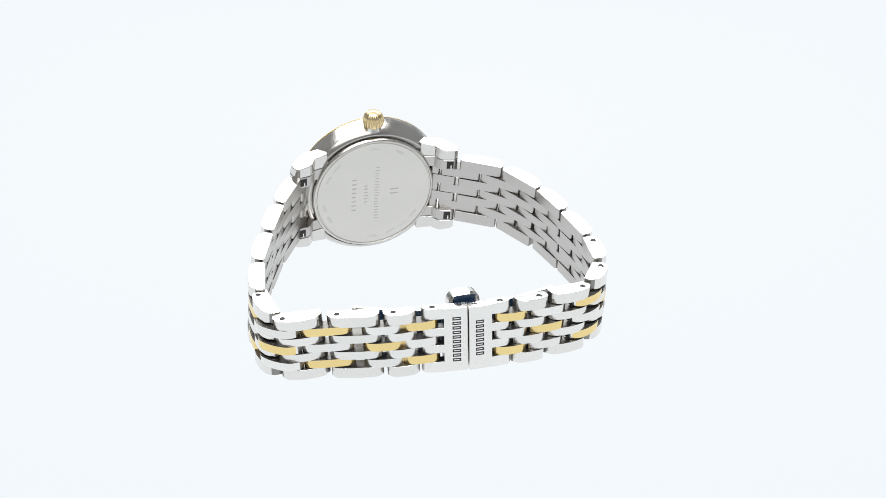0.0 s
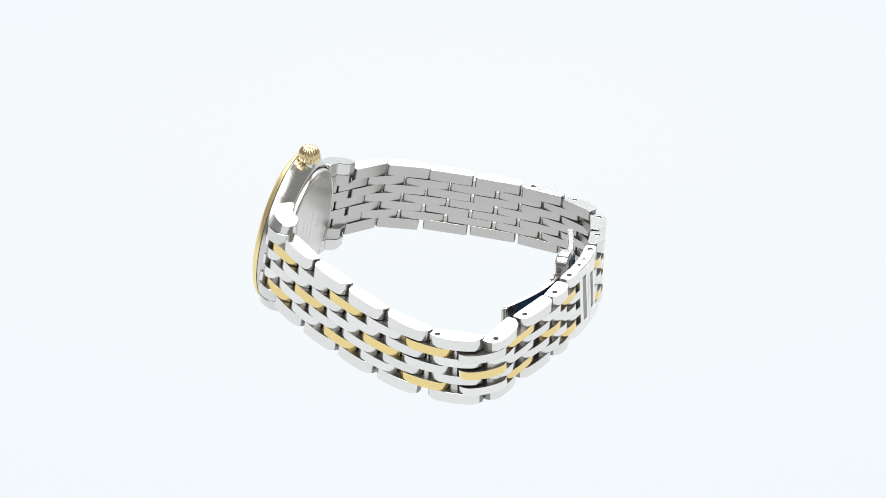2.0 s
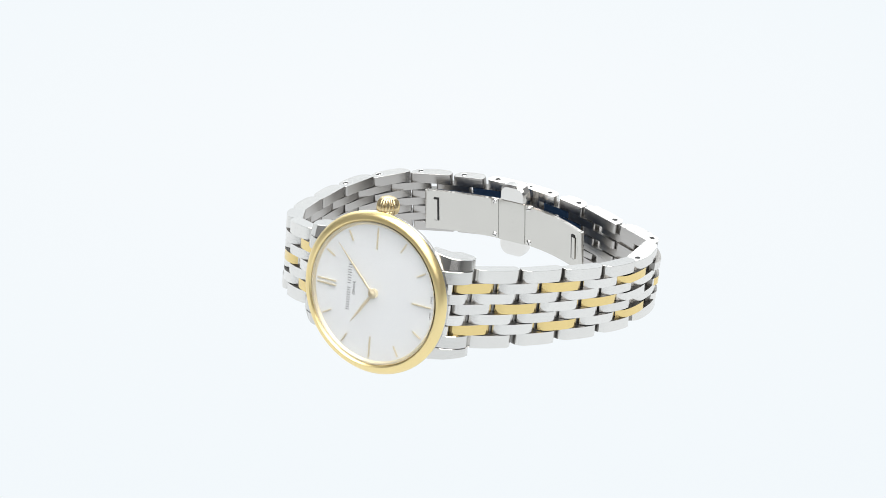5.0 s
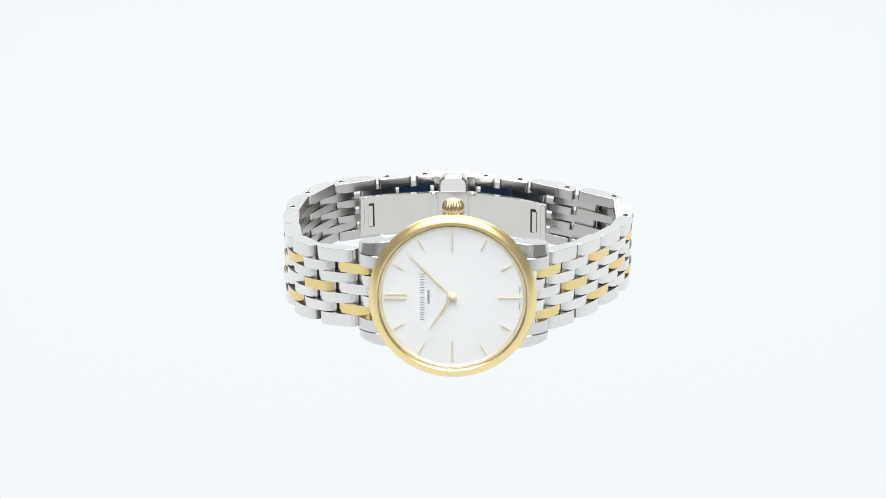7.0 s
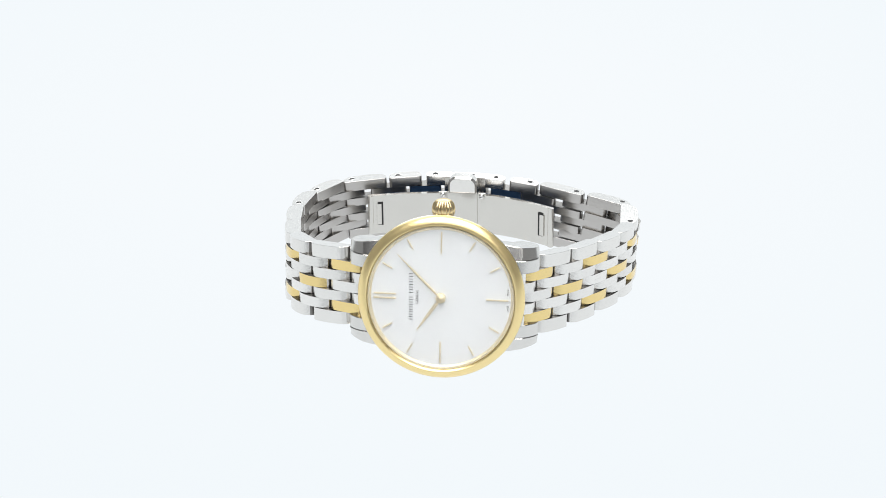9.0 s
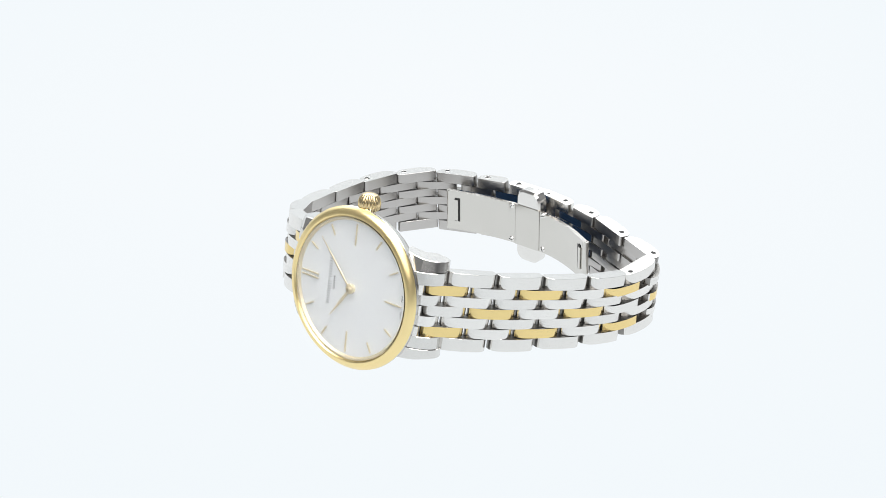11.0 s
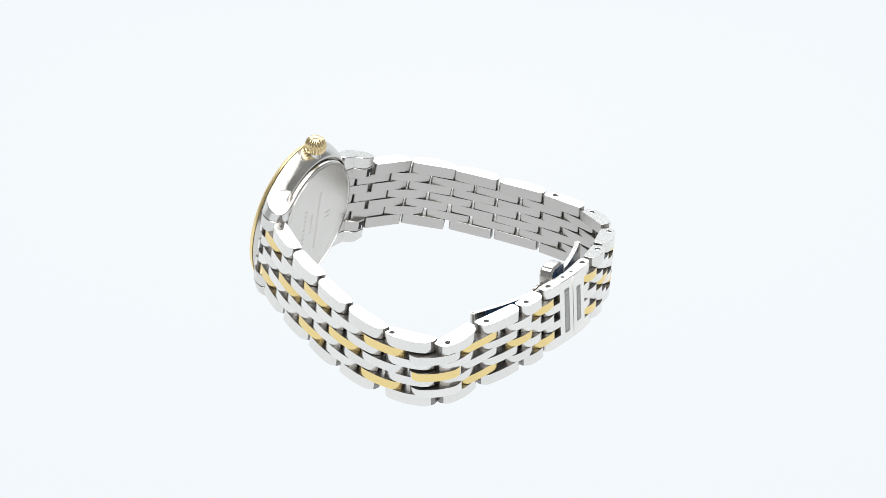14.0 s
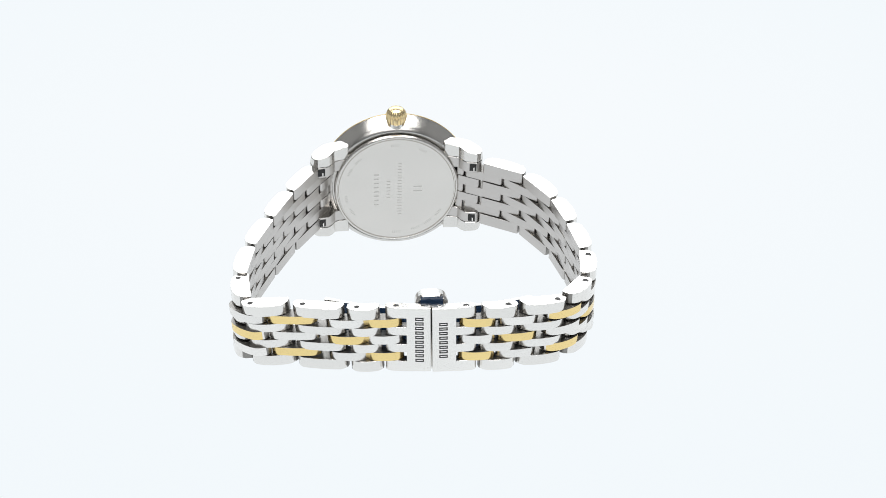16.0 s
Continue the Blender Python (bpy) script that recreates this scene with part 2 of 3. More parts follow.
def bracelet_half(watch, chain, start, outward, meshes):
    def mesh_for(key, make):
        if key not in meshes:
            ob = make()
            meshes[key] = ob.data
            bpy.data.objects.remove(ob)
        return meshes[key]

    nodes = [Vector(start)]
    for length, heading in chain:
        nodes.append(nodes[-1] + length * Vector((math.cos(radians(heading)), math.sin(radians(heading)))))
    heads = [h for _, h in chain]

    def piece(name, pos, heading, z0, z1, length, mat, kind, k, bow=0.0):
        # inner rows next to the clasp are dark blue on their inner side
        blue_inner = k > 7.2 and kind == "inner"
        key = (kind, round(length, 2), round(z0, 2), round(z1, 2), mat.name, blue_inner, round(bow, 3))
        shape = (2.9, 0.16, 1.5, 0.55) if kind == "edge" else (2.7, 0.14, 1.9, 0.5) if kind == "inner" else (2.4, 0.1, 0.5, 0.4)
        me = mesh_for(key, lambda: part(name, extrude_profile([(x, y - bow * x * x) for x, y in arc_profile(length, *shape)], z0, z1, 0.025 if kind == "edge" else 0.0), mat, None, smooth=True))
        if len(me.materials) == 1:
            # brushed inner side, with the loop's shade in its darker tone; the gold is a cap on a steel body
            me.materials.append(DARK_BLUE if blue_inner else BRUSHED)
            me.materials.append(LINK)
            # flanks and ends between links: the gap's shade is painted as darker steel
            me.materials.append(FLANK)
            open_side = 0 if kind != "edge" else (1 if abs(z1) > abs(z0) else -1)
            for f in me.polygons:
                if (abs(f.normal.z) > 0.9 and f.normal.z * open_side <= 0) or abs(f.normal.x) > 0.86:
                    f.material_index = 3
                elif f.normal.y < -0.5:
                    f.material_index = 1
                elif mat is GOLD and f.center.y < -0.1 * MM:
                    f.material_index = 2
        return placed(name, me, watch, station(pos.x, pos.y, heading, outward, k))

    def direction(heading):
        return Vector((math.cos(radians(heading)), math.sin(radians(heading))))

    for k in range(8):
        length, heading = chain[k]
        mid = (nodes[k] + nodes[k + 1]) / 2
        w, row = half_width(k + 0.5), row_pitch(k + 0.5)
        # a link ends where its neighbour begins; at a bend the corner takes up some of the pitch
        cut = [0.26 + 0.007 * abs((heads[q + 1] - heads[q] + 180) % 360 - 180) for q in (k - 1, k) if q >= 0]
        size = length - sum(cut) - (0.25 if k == 0 else 0.0)
        mid = mid + direction(heading) * ((0.25 if k == 0 else cut[0]) - cut[-1]) / 2
        # bowed to the bend, shaped to hide steps between rows in the camera's view
        turns = [(heads[q + 1] - heads[q] + 180) % 360 - 180 for q in (k - 1, k) if q >= 0]
        curve = -outward * math.tan(radians(max(-32, min(32, sum(turns) / 2)) / 2)) * 0.11
        for s in (1, -1):
            z0, z1 = sorted((s * (2.5 * row + GAP / 2), s * w))
            ob = piece("edge_link", mid, heading, z0, z1, size, STEEL, "edge", k + 0.5, curve)
            if k >= 4 and s == outward:
                x = (1.8 - size / 2) * MM
                top = w if outward > 0 else -w
                # the hole is a dark disc, coloured as the shade within
                rim = mesh_for("rim", lambda: part("pin_rim", ring(0.52, 0.66, 0.05), STEEL, None, smooth=True))
                hole = mesh_for("hole", lambda: part("pin_hole", rod(0, 0, 0.5, -0.015, 0.02, 16), DARK, None))
                placed("pin_hole", hole, ob, Matrix.Translation((x, 0.05 * MM, top * MM)))
                placed("pin_rim", rim, ob, Matrix.Translation((x, 0.05 * MM, top * MM)))
            z0, z1 = sorted((s * (row / 2 + GAP / 2), s * (1.5 * row - GAP / 2)))
            piece("link", mid, heading, z0, z1, size, LINK, "inner", k + 0.5, curve)
    for k in range(9):
        pos = nodes[k]
        if k == 0:
            heading = heads[0]
        else:
            # hinged to the links on both sides a quarter of the pitch from their ends
            d = (heads[k] - heads[k - 1] + 180) % 360 - 180
            heading = heads[k - 1] + d / 2
            pos = pos + (direction(heads[k]) - direction(heads[k - 1])) * 0.95
        length = (chain[k][0] + chain[max(k - 1, 0)][0]) / 2 - 0.52
        if k:
            length -= 0.012 * abs(d)
        if k == 0:
            length = 7.8
            pos = pos + 0.55 * direction(heads[0])
        if k == 7:
            length = 7.2
        if k == 8:
            length = 6.4
            pos = pos + 0.3 * direction(heads[8])
        bow = -outward * math.tan(radians(max(-32, min(32, d)) / 2)) * 0.11 if 0 < k < 8 else 0.0
        row = row_pitch(k)
        for r in (-1, 0, 1):
            gold = (k % 2 == 0) == (r != 0)
            c = r * 2 * row
            piece("gold_link" if gold else "link", pos, heading, c - row / 2 + GAP / 2, c + row / 2 - GAP / 2, length, GOLD if gold else LINK, "inner", k, bow)
    # short end pieces that tuck into the case
    row = row_pitch(0)
    for s in (1, -1):
        z0, z1 = sorted((s * (row / 2 + GAP / 2), s * (1.5 * row - GAP / 2)))
        piece("end_link", nodes[0] - direction(heads[0]) * 2.7, heads[0], z0, z1, 4.8, LINK, "inner", 0)
    for r in (-2, 0, 2):
        piece("end_link", nodes[0] - direction(heads[0]) * 4.5, heads[0], (r - 0.5) * row + GAP / 2, (r + 0.5) * row - GAP / 2, 1.7, LINK, "stub", 0)
    return nodes


def clasp(watch, nodes, outward, name_letters):
    """One half of the engraved clasp cover: a plate with two arms."""
    a, b = nodes[8], nodes[9]
    d = (b - a)
    length = d.length
    mid = (a + b) / 2
    heading = math.degrees(math.atan2(d.y, d.x))
    m = station(mid.x, mid.y, heading, outward, 8.6)
    w, row = half_width(8.6), row_pitch(8.6)
    end = length / 2
    bm = extrude_profile([(end - 4.3, -1.1), (end - 0.09, -1.1), (end - 0.09, 1.12), (end - 1.5, 1.2), (end - 4.3, 1.2)], -w, w, 0.1)
    # four arms reach between the link rows: two at the edges, two inside
    arms = [(2.5 * row + GAP / 2, w - 0.01), (0.5 * row + GAP / 2, 1.5 * row - GAP / 2)]
    for a0, a1 in arms:
        for s in (1, -1):
            z0, z1 = sorted((s * a0, s * a1))
            join(bm, extrude_profile([(-end + 0.6, -1.0), (-end + 1.1, -1.2), (end - 4.2, -1.1), (end - 4.2, 1.2), (-end + 1.9, 1.1), (-end + 1.0, 0.85), (-end + 0.5, 0.3), (-end + 0.4, -0.5)], z0, z1, 0.02))
    cover = part("clasp_cover", bm, COVER, watch, "satin steel clasp cover with dark engraved lettering", smooth=True)
    cover.matrix_basis = m
    # notch faces get the darker steel that paints shade; inner arms dark blue inside
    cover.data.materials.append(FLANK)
    cover.data.materials.append(DARK_BLUE)
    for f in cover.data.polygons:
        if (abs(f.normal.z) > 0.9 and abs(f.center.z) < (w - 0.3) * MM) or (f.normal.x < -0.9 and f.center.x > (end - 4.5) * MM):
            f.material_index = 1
        elif f.normal.y < -0.9 and 0.2 * MM < abs(f.center.z) < 2.5 * row * MM:
            f.material_index = 2
    # pin holes along the rim: dark discs painted as the shade inside
    top = w if outward > 0 else -w
    for x, r in ((end - 6.2, 0.48), (end - 1.5, 0.32)):
        hole = part("pin_hole", rod(0, 0, r, -0.015, 0.02, 16), DARK, cover)
        hole.matrix_basis = Matrix.Translation((x * MM, 0, top * MM))
        rim = part("pin_rim", ring(r + 0.02, r + 0.16, 0.05), STEEL, cover, "", True)
        rim.matrix_basis = Matrix.Translation((x * MM, 0, top * MM))
    # engraved name, one stroke a letter
    span = 0.88 * name_letters
    bm = strokes(span, 1.5, name_letters, 0.03, 0.24)
    for v in bm.verts:
        # lay the row of blocks across the plate, facing outwards
        v.co = Vector(((end - 2.05) * MM + v.co.y, 1.19 * MM + v.co.z, v.co.x))
    part("engraved_name", bm, INK, cover, "dark engraved lettering as plain strokes")
    return mid, heading


def hour_marker(angle, r0, r1, width, dial):
    bm = box(-width / 2, width / 2, 0.06, 0.30, r0, r1, 0.06)
    ob = part("hour_marker", bm, HAND, dial, smooth=True)
    ob.matrix_basis = Matrix.Rotation(angle, 4, "Y")
    return ob


def hand(name, tail, tip, width, y, angle, watch):
    """A slim leaf-shaped hand with a ridge."""
    bm = bmesh.new()
    outline = [(-0.12, -tail), (0.12, -tail), (width / 2, tip * 0.25), (width * 0.42, tip * 0.6), (0.05, tip), (-0.05, tip), (-width * 0.42, tip * 0.6), (-width / 2, tip * 0.25)]
    low = [bm.verts.new((x * MM, y * MM, z * MM)) for x, z in outline]
    high = [bm.verts.new((x * 0.5 * MM, (y + 0.14) * MM, z * MM)) for x, z in outline]
    n = len(outline)
    for k in range(n):
        bm.faces.new((low[k], low[(k + 1) % n], high[(k + 1) % n], high[k]))
    bm.faces.new(low)
    bm.faces.new(high)
    ob = part(name, bm, HAND, watch, "slim gold leaf hand")
    ob.matrix_basis = Matrix.Rotation(angle, 4, "Y")
    return ob


def lettering(name, text, size, place, parent, mat):
    cu = bpy.data.curves.new(name, "FONT")
    cu.body, cu.size, cu.align_x, cu.align_y, cu.extrude = text, size * MM, "CENTER", "CENTER", 0.00001
    tmp = new(name + "_tmp", cu)
    me = bpy.data.meshes.new_from_object(tmp)
    bpy.data.objects.remove(tmp)
    me.name = name
    me.materials.clear()
    me.materials.append(mat)
    return placed(name, me, parent, place)


def bars(length, height, count, depth):
    """A line of fine print shown as a row of plain upright bars, along x."""
    bm = bmesh.new()
    step = length / count
    for k in range(count):
        x = -length / 2 + (k + 0.5) * step
        join(bm, box(x - step * 0.13, x + step * 0.13, -height / 2, height / 2, 0, depth))
    return bm


def strokes(length, height, count, depth, weight=0.1):
    """A word shown as a row of plain open blocks, along x."""
    bm = bmesh.new()
    step = length / count
    for k in range(count):
        x = -length / 2 + k * step
        x0, x1, w, h = x + step * 0.12, x + step * 0.8, step * weight, height / 2
        for q in ((x0, x0 + w, -h, h), (x1 - w, x1, -h, h), (x0 + w, x1 - w, -h, w - h), (x0 + w, x1 - w, h - w, h)):
            join(bm, box(*q, 0, depth))
    return bm


def lug_block(front, rear, side, z0, z1, cut0, cut1):
    """A slice of a lug between two heights; its front is set back by cut0 and cut1."""
    bm = bmesh.new()
    ends = []
    for z, cut in ((z0, cut0), (z1, cut1)):
        pts = [(x - cut * 0.35 * (k > 2), y - cut * (1 if k < 6 else 0.3)) for k, (x, y) in enumerate(front)] + list(rear)
        # an outer flank flares towards the case
        flare = (0.0, math.copysign(0.16, z))[abs(z - LUG_DROP) > 8.0]
        ends.append([bm.verts.new((side * x * MM, y * MM, (z + flare * (13.6 - x)) * MM)) for x, y in pts])
    n = len(ends[0])
    for k in range(n):
        bm.faces.new((ends[0][k], ends[0][(k + 1) % n], ends[1][(k + 1) % n], ends[1][k]))
    bm.faces.new(ends[0])
    bm.faces.new(ends[1])
    bmesh.ops.recalc_face_normals(bm, faces=bm.faces)
    crisp = [e for e in bm.edges if e.calc_face_angle(0) > radians(35)]
    bmesh.ops.bevel(bm, geom=crisp, offset=0.09 * MM, segments=1, affect="EDGES", profile=0.5)
    return bm


def build_watch():
    base = new("wristwatch")
    tagged(base, "steel and gold wristwatch with closed link bracelet on white acrylic", "wristwatch")
    body = base

    # case, lathed about the dial axis
    case = part("case", lathe([(0, -3.5), (12.05, -3.5), (12.2, -4.2), (12.6, -4.1), (13.4, -3.0), (13.98, -1.8), (14.27, -0.9), (14.2, -0.74), (12.4, -0.7), (12.4, -0.4), (0, -0.4)], 128), SATIN, body, "polished steel round watch case", True)
    part("bezel", lathe([(14.05, -0.68), (14.26, -0.62), (14.22, -0.45), (13.98, -0.05), (13.66, 0.35), (13.25, 0.6), (12.85, 0.62), (12.6, 0.42), (12.5, 0.05), (12.5, -0.66)], 128, True), BEZEL, body, "rounded polished gold bezel", True)
    part("rehaut", lathe([(12.5, 0.05), (12.5, -0.3), (11.9, -0.32), (12.2, 0.05)], 128, True), HAND, body, "thin rose gold inner ring", True)
    cr = part("crystal", lathe([(0, 0.55), (12.45, 0.42), (12.45, 0.1), (0, 0.2)], 96), GLASS, body, "clear flat sapphire crystal", True)
    cr.visible_shadow = False

    dial = part("dial", lathe([(0, -0.5), (12.45, -0.5), (12.45, -0.36), (0, -0.36)], 96), DIAL, body, "plain silvered white dial", True)
    for h in range(12):
        a = math.pi / 2 - h * math.pi / 6
        turn = a
        lift = Matrix.Translation((0, -0.36 * MM, 0))
        if h == 0:
            for s in (-0.4, 0.4):
                ob = hour_marker(0, 8.0, 12.0, 0.26, dial)
                ob.matrix_basis = lift @ Matrix.Rotation(turn, 4, "Y") @ Matrix.Translation((s * MM, 0, 0))
        else:
            r0 = 8.1 if h in (3, 6, 9) else 10.0
            ob = hour_marker(0, r0, 12.0, 0.24, dial)
            ob.matrix_basis = lift @ Matrix.Rotation(turn, 4, "Y")
    # printing on the dial: reads along the crown axis, top towards twelve
    face = Matrix(((0, 1, 0, 0), (0, 0, 1, 0), (1, 0, 0, 0), (0, 0, 0, 1)))
    for x0, length, count in ((-2.15, 4.5, 10), (2.45, 3.9, 8)):
        ob = part("printed_name", bars(length, 0.76, count, 0.02), PRINT, dial, "fine dark printed name as plain bars")
        ob.matrix_basis = Matrix.Translation((5.33 * MM, -0.35 * MM, 0)) @ face @ Matrix.Translation((x0 * MM, 0, 0))
    lettering("place_name", "GENEVE", 0.72, Matrix.Translation((4.2 * MM, -0.34 * MM, 0)) @ face, dial, INK)
    for s, word in ((-1, "SWISS"), (1, "MADE")):
        lettering("origin_mark", word, 0.45, Matrix.Translation((-11.9 * MM, -0.34 * MM, s * 1.5 * MM)) @ face, dial, INK)

    hand("hour_hand", 0.6, 7.4, 0.6, 0.0, math.pi / 2 + radians(55), body)
    hand("minute_hand", 0.7, 11.0, 0.48, 0.16, math.pi / 2 - radians(45), body)
    part("hub_cap", lathe([(0, 0.5), (0.36, 0.5), (0.45, 0.43), (0, 0.4)], 16), HAND, body, "tiny gold hub cap", True)
    part("hand_hub", lathe([(0, 0.42), (0.5, 0.42), (0.85, 0.3), (0.85, -0.4), (0, -0.4)], 24), HAND, body, "small round gold hub", True)

    # caseback
    back = part("caseback", lathe([(0, -5.0), (10.95, -5.0), (11.05, -4.8), (11.2, -4.8), (11.3, -5.04), (11.5, -5.04), (11.72, -4.85), (11.8, -4.5), (11.8, -3.4), (0, -3.4)], 128), BACK, body, "brushed steel caseback with faint engraving", True)
    rear = Matrix(((0, -1, 0, 0), (0, 0, -1, 0), (1, 0, 0, 0), (0, 0, 0, 1)))
    for x, length, height, count in ((0.6, 12.5, 1.0, 19), (-1.6, 4.5, 0.9, 6), (-4.0, 8.0, 1.1, 8), (4.2, 2.0, 2.0, 2)):
        ob = part("engraving", bars(length, height * 0.85, count, 0.015), FAINT, back, "faint engraved line as plain strokes")
        ob.matrix_basis = Matrix.Translation((x * MM, -5.0 * MM, 0)) @ rear
    for q in (35, 52, 68, 90, 150, 168, 205, 222, 268, 300):
        a = radians(q)
        ob = part("engraving", bars(1.9, 0.6, 5, 0.015), FAINT, back)
        ob.matrix_basis = Matrix.Translation((0, -5.0 * MM, 0)) @ Matrix.Rotation(a, 4, "Y") @ Matrix.Translation((10.2 * MM, 0, 0)) @ rear

    # crown with flutes, on a short tube
    tube = part("crown_tube", lathe([(0, 0), (1.5, 0), (1.1, 1.9), (0, 1.9)], 24), STEEL, body, "steel crown tube", True)
    tube.matrix_basis = Matrix.Translation((0, -2.5 * MM, 13.3 * MM)) @ Matrix.Rotation(radians(90), 4, "X")
    bm = bmesh.new()
    prof = [(0, 0.0), (1.45, 0.0), (1.85, 0.3), (2.08, 0.9), (2.08, 1.6), (1.85, 2.4), (1.35, 2.95), (0.7, 3.22), (0, 3.3)]
    steps = 120
    rings = []
    for r, y in prof:
        ring = []
        for k in range(steps):
            a = 2 * math.pi * k / steps
            depth = 0.24 * (1 if 0.3 < y < 2.9 else 0)
            q = r - depth * (0.5 - 0.5 * math.cos(a * 20)) if r else 0
            ring.append(bm.verts.new((q * MM * math.cos(a), y * MM, q * MM * math.sin(a))) if r else None)
        rings.append(ring if r else [bm.verts.new((0, y * MM, 0))])
    for a, b in zip(rings, rings[1:]):
        for k in range(steps):
            j = (k + 1) % steps
            if len(a) == 1:
                bm.faces.new((a[0], b[k], b[j]))
            elif len(b) == 1:
                bm.faces.new((a[k], a[j], b[0]))
            else:
                bm.faces.new((a[k], a[j], b[j], b[k]))
    crown = part("crown", bm, CROWN, body, "fluted round gold crown", True)
    crown.matrix_basis = Matrix.Translation((0, -2.7 * MM, 14.2 * MM)) @ Matrix.Rotation(radians(90), 4, "X")

    # lugs: a body and a sloping shoulder with a fine line between them
    for side in (1, -1):
        for s in (1, -1):
            front = [(9.5, -1.0), (12.6, -1.02), (14.2, -1.3), (15.4, -2.0), (16.4, -3.05), (16.9, -4.0), (17.05, -4.8)]
            rear = [(16.75, -6.0), (16.3, -6.95), (15.6, -7.25), (13.6, -6.9), (12.9, -6.2), (12.2, -5.0), (9.5, -4.3)]
            lug = part("lug", lug_block(front, rear, side, s * 4.72 + LUG_DROP, s * 7.05 + LUG_DROP, 0.0, 0.1), LUG, body, "curved polished steel lug", True, 22)
            part("lug_shoulder", lug_block(front, rear, side, s * 7.12 + LUG_DROP, s * 9.4 + LUG_DROP, 0.12, 0.8), LUG, lug, "sloping polished shoulder of the lug", True, 22)
            # the back of a lug gets the loop's darker steel, toning its reflection down
            lug.data.materials.append(BRUSHED)
            for f in lug.data.polygons:
                if f.normal.y < -0.35:
                    f.material_index = 1
            # no cavity: a dark patch stands for the recess's shade
            turn = Matrix.Translation((side * 14.85 * MM, -7.15 * MM, (s * 5.95 + LUG_DROP) * MM)) @ Matrix.Rotation(side * radians(-9.9), 4, "Z")
            recess = part("lug_recess", box(-0.68, 0.68, -0.03, 0.04, -0.8, 0.8), DARK, lug, "dark raised patch painted as the shade in a square recess")
            recess.matrix_basis = turn
            pin = part("spring_bar_end", rod(0, 0, 0.2, -0.75, 0.0, 10), STEEL, recess, "steel spring bar end", True)
            pin.matrix_basis = Matrix.Translation((0.2 * MM, 0.12 * MM, 0))

    meshes = {}
    six = bracelet_half(body, CHAIN_SIX, (-16.16, -6.0), -1, meshes)
    twelve = bracelet_half(body, CHAIN_TWELVE, (16.95, -5.98), 1, meshes)
    clasp(body, six, -1, 10)
    clasp(body, twelve, 1, 8)
    seam = (six[9] + twelve[9]) / 2
    deployant(body, seam)
    return base


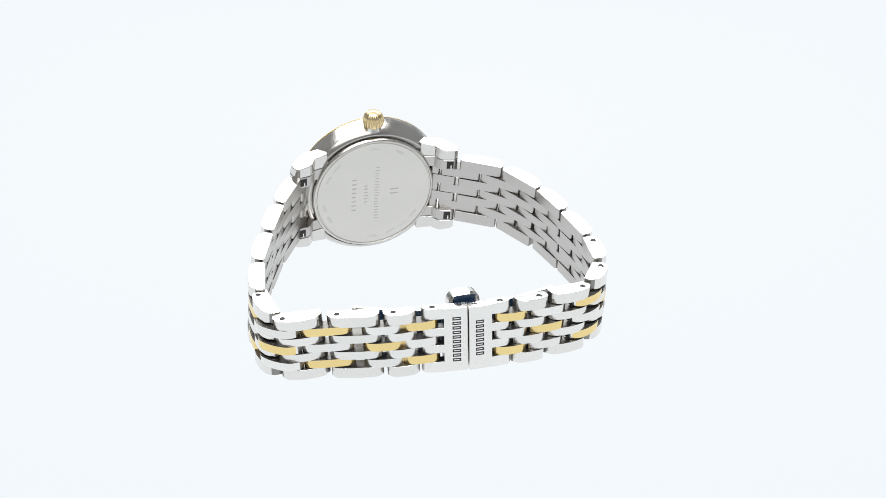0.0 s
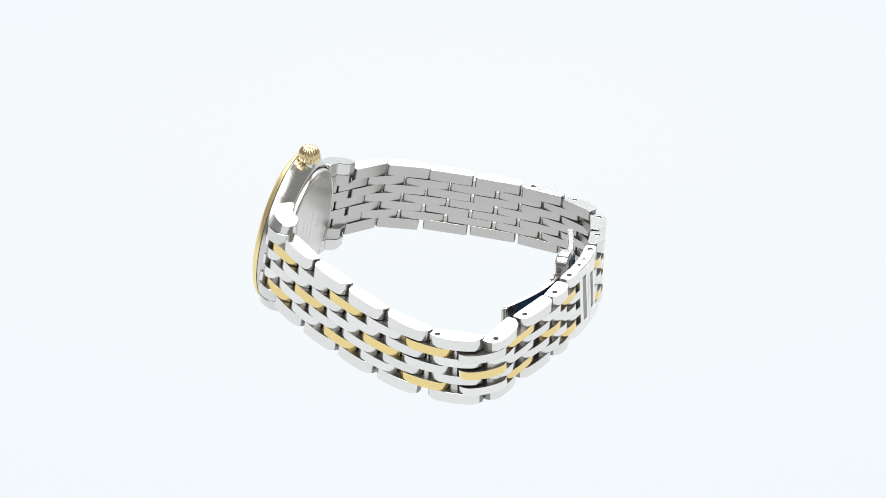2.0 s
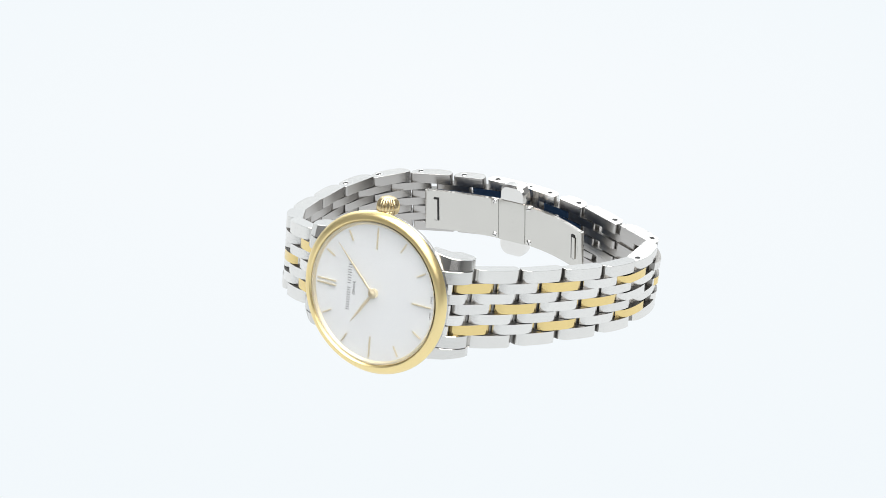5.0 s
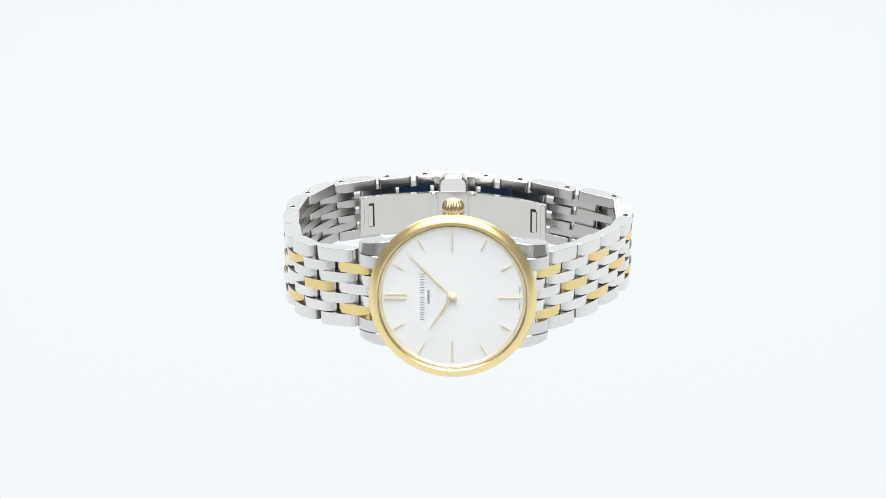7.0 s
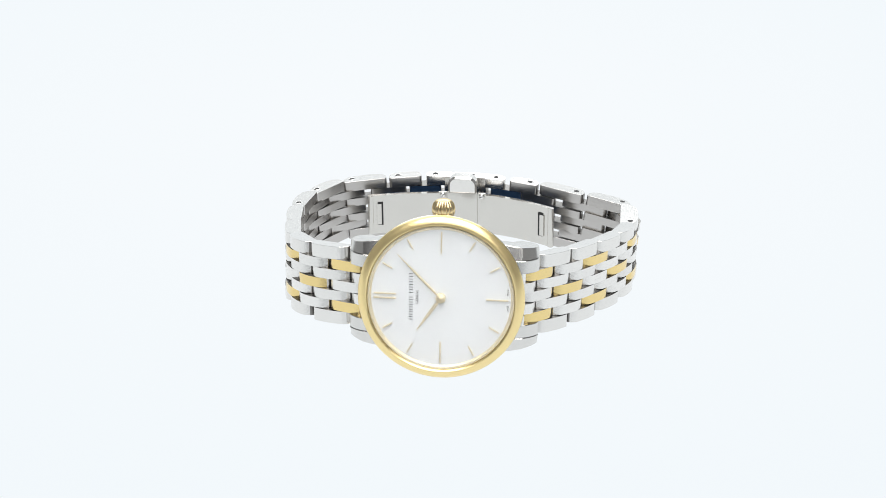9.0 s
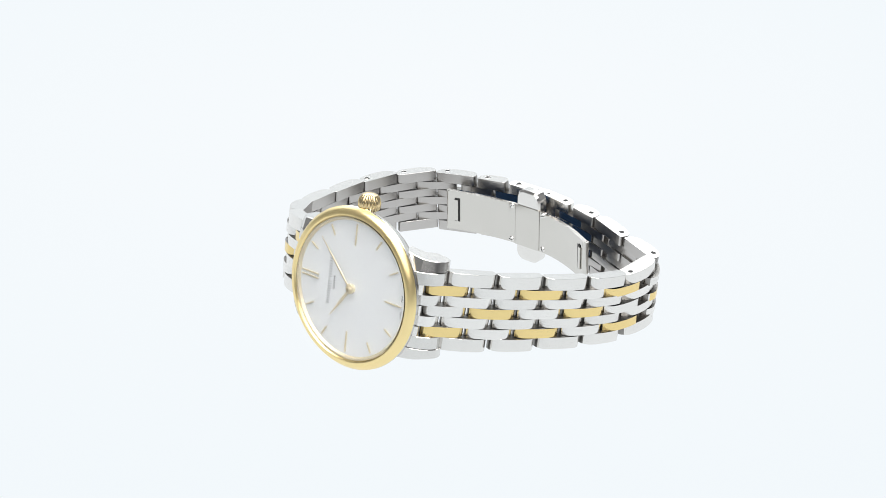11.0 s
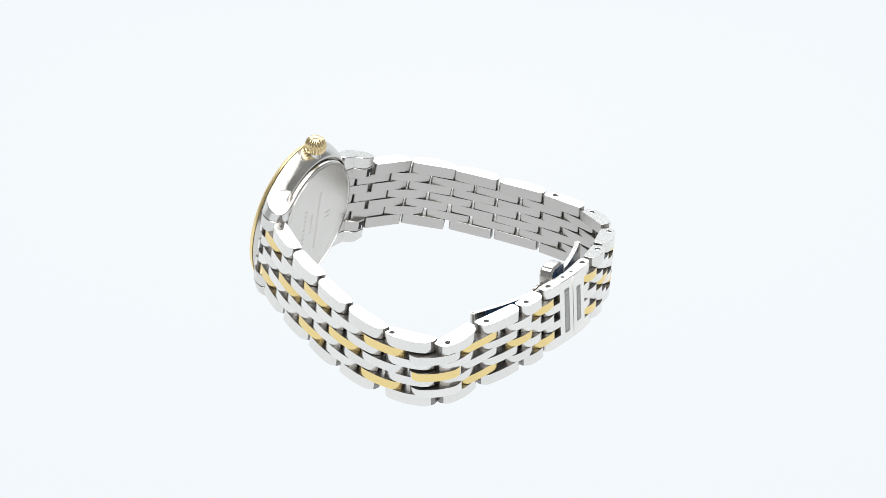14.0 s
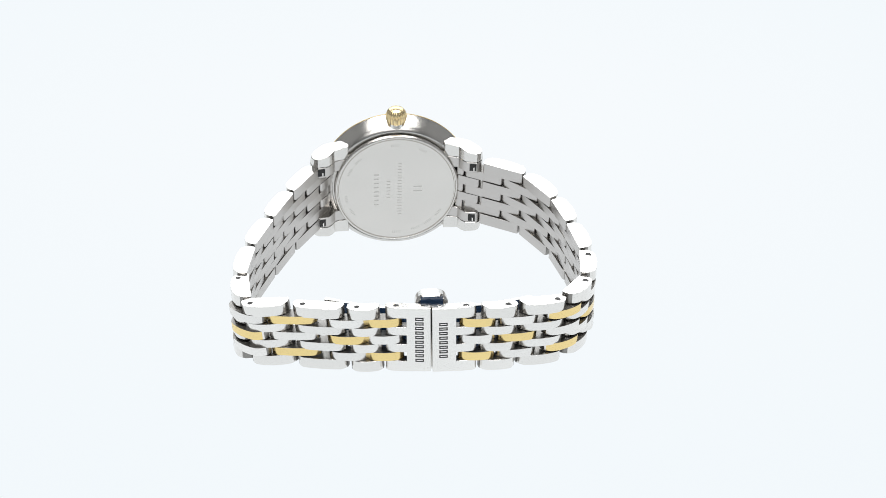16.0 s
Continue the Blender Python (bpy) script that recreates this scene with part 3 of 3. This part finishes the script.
def deployant(watch, seam):
    """Folding blades inside the loop, with rivets, slots and the push piece."""
    rise, lean = sag(9)
    frame_m = Matrix.Translation(((seam.x + 0.3) * MM, (seam.y + 1.2) * MM, (rise - 0.45) * MM)) @ Matrix.Rotation(-lean * 0.7, 4, "X")
    for side, name, bow in ((1, "clasp_blade", 3.0), (-1, "clasp_blade", 5.6)):
        bm = bmesh.new()
        outer, inner = [], []
        for k in range(11):
            u = k / 10
            x = side * (1.5 + 16.6 * u)
            y = 2.6 + bow * u ** 1.8
            outer.append((x, y))
            inner.append((x, y + 0.9))
        prof = outer + inner[::-1]
        join(bm, extrude_profile(prof, -4.35, 3.9, 0.0))
        blade = part(name, bm, BLADE, watch, "curved polished steel folding clasp blade", True)
        blade.matrix_basis = frame_m
        skin = part("protective_film", extrude_profile([(x, y - 0.02) for x, y in outer[:10]] + [(x, y - 0.06) for x, y in outer[9::-1]], -4.2, 3.95), DARK_BLUE, blade, "dark blue protective film", True)
        # slot close to the free end: a dark strip painted as its shade
        tilt = side * math.atan(1.8 * bow * 0.86 ** 0.8 / 16.6)
        at = 0.9
        y = 2.6 + bow * at ** 1.8
        slot = part("slot", box(-0.55, 0.55, 0.9, 0.95, -2.5, 2.5), DARK, blade, "dark raised strip painted as the shade in a narrow slot")
        slot.matrix_basis = Matrix.Translation((side * (1.5 + 16.6 * at) * MM, y * MM, 0)) @ Matrix.Rotation(tilt, 4, "Z")
        tongue = part("tongue", box(-0.3, 0.62, 0.9, 1.05, -2.35, 2.1), BLADE, slot, "steel tongue in the slot")
        tongue.matrix_basis = Matrix.Translation(((0.12 if side > 0 else -0.5) * MM, 0, 0))
        part("end_roll", rod(side * 18.1, 3.05 + bow, 0.6, -4.4, 3.85, 16), BLADE, blade, "", True)
    for side in (1, -1):
        plate = part("hinge_plate", box(side * 3.9 - 0.85, side * 3.9 + 0.85, 3.3, 3.8, -4.3, 4.3, 0.12), BLADE, watch, "narrow steel hinge plate of the clasp", True)
        plate.matrix_basis = frame_m
        for z in (-3.6, 3.6):
            rv = part("rivet", lathe([(0, 0.28), (0.4, 0.2), (0.55, 0), (0, 0)], 16), STEEL, plate, "", True)
            rv.matrix_basis = Matrix.Translation((side * 3.9 * MM, 3.8 * MM, z * MM))
            groove = part("screw_slot", box(-0.4, 0.4, 0.24, 0.3, -0.06, 0.06), DARK, plate)
            groove.matrix_basis = Matrix.Translation((side * 3.9 * MM, 3.8 * MM, z * MM)) @ Matrix.Rotation(radians(25 * side + 10 * z), 4, "Y")
    middle = part("middle_plate", box(-3.0, 3.0, 3.25, 3.86, -4.35, 4.35, 0.14), BLADE, watch, "flat steel middle plate of the folding clasp", True)
    middle.matrix_basis = frame_m
    # a rounded push piece whose ends stand proud above and below
    outline = []
    for cx, cz, a0 in ((1.0, 5.7, 0), (-1.0, 5.7, 90), (-1.0, -5.6, 180), (1.0, -5.6, 270)):
        for q in range(0, 91, 15):
            outline.append((cx + 1.9 * math.cos(radians(a0 + q)), cz + 1.9 * math.sin(radians(a0 + q))))
    bm = extrude_profile([(x, z) for x, z in outline], -3.7, -1.1, 0.4)
    for v in bm.verts:
        v.co = Vector((v.co.x, -v.co.z, v.co.y))
    push = part("push_piece", bm, STEEL, watch, "rounded polished steel push piece", True)
    push.matrix_basis = frame_m
    part("protective_film", box(-2.0, 2.0, 1.02, 1.09, 4.6, 7.1, 0.0), DARK_BLUE, push, "dark blue protective film")


watch = build_watch()
for ob in list(watch.children):
    ob.matrix_basis = REST @ ob.matrix_basis
# the plate lies where the case touches it
GROUND = min((ob.matrix_basis @ v.co).z for ob in watch.children for v in ob.data.vertices)
studio()


def motions():
    rows = [(0.0, -0.3), (0.5, 13.1), (1.0, 26.7), (1.5, 40.5), (2.0, 54.2), (2.5, 67.8), (3.0, 81.3), (3.5, 94.6), (4.0, 107.5),
            (4.5, 119.7), (5.0, 130.4), (5.2, 134.1), (5.725, 142.7), (6.25, 150.1), (6.775, 156.7), (7.3, 162.1), (7.5, 163.6),
            (7.75, 164.4), (8.0, 164.0), (8.2, 162.8), (8.725, 158.0), (9.25, 151.8), (9.775, 144.4), (10.3, 135.6), (10.5, 131.8),
            (11.0, 121.3), (11.5, 109.5), (12.0, 96.8), (12.5, 83.5), (13.0, 69.9), (13.5, 56.2), (14.0, 42.6), (14.5, 29.1),
            (15.0, 15.6), (15.5, 1.9), (16.0, -12.3)]
    walk(watch, [(t, pose(0, 0, 0, 0, 0, a)) for t, a in rows])


motions()
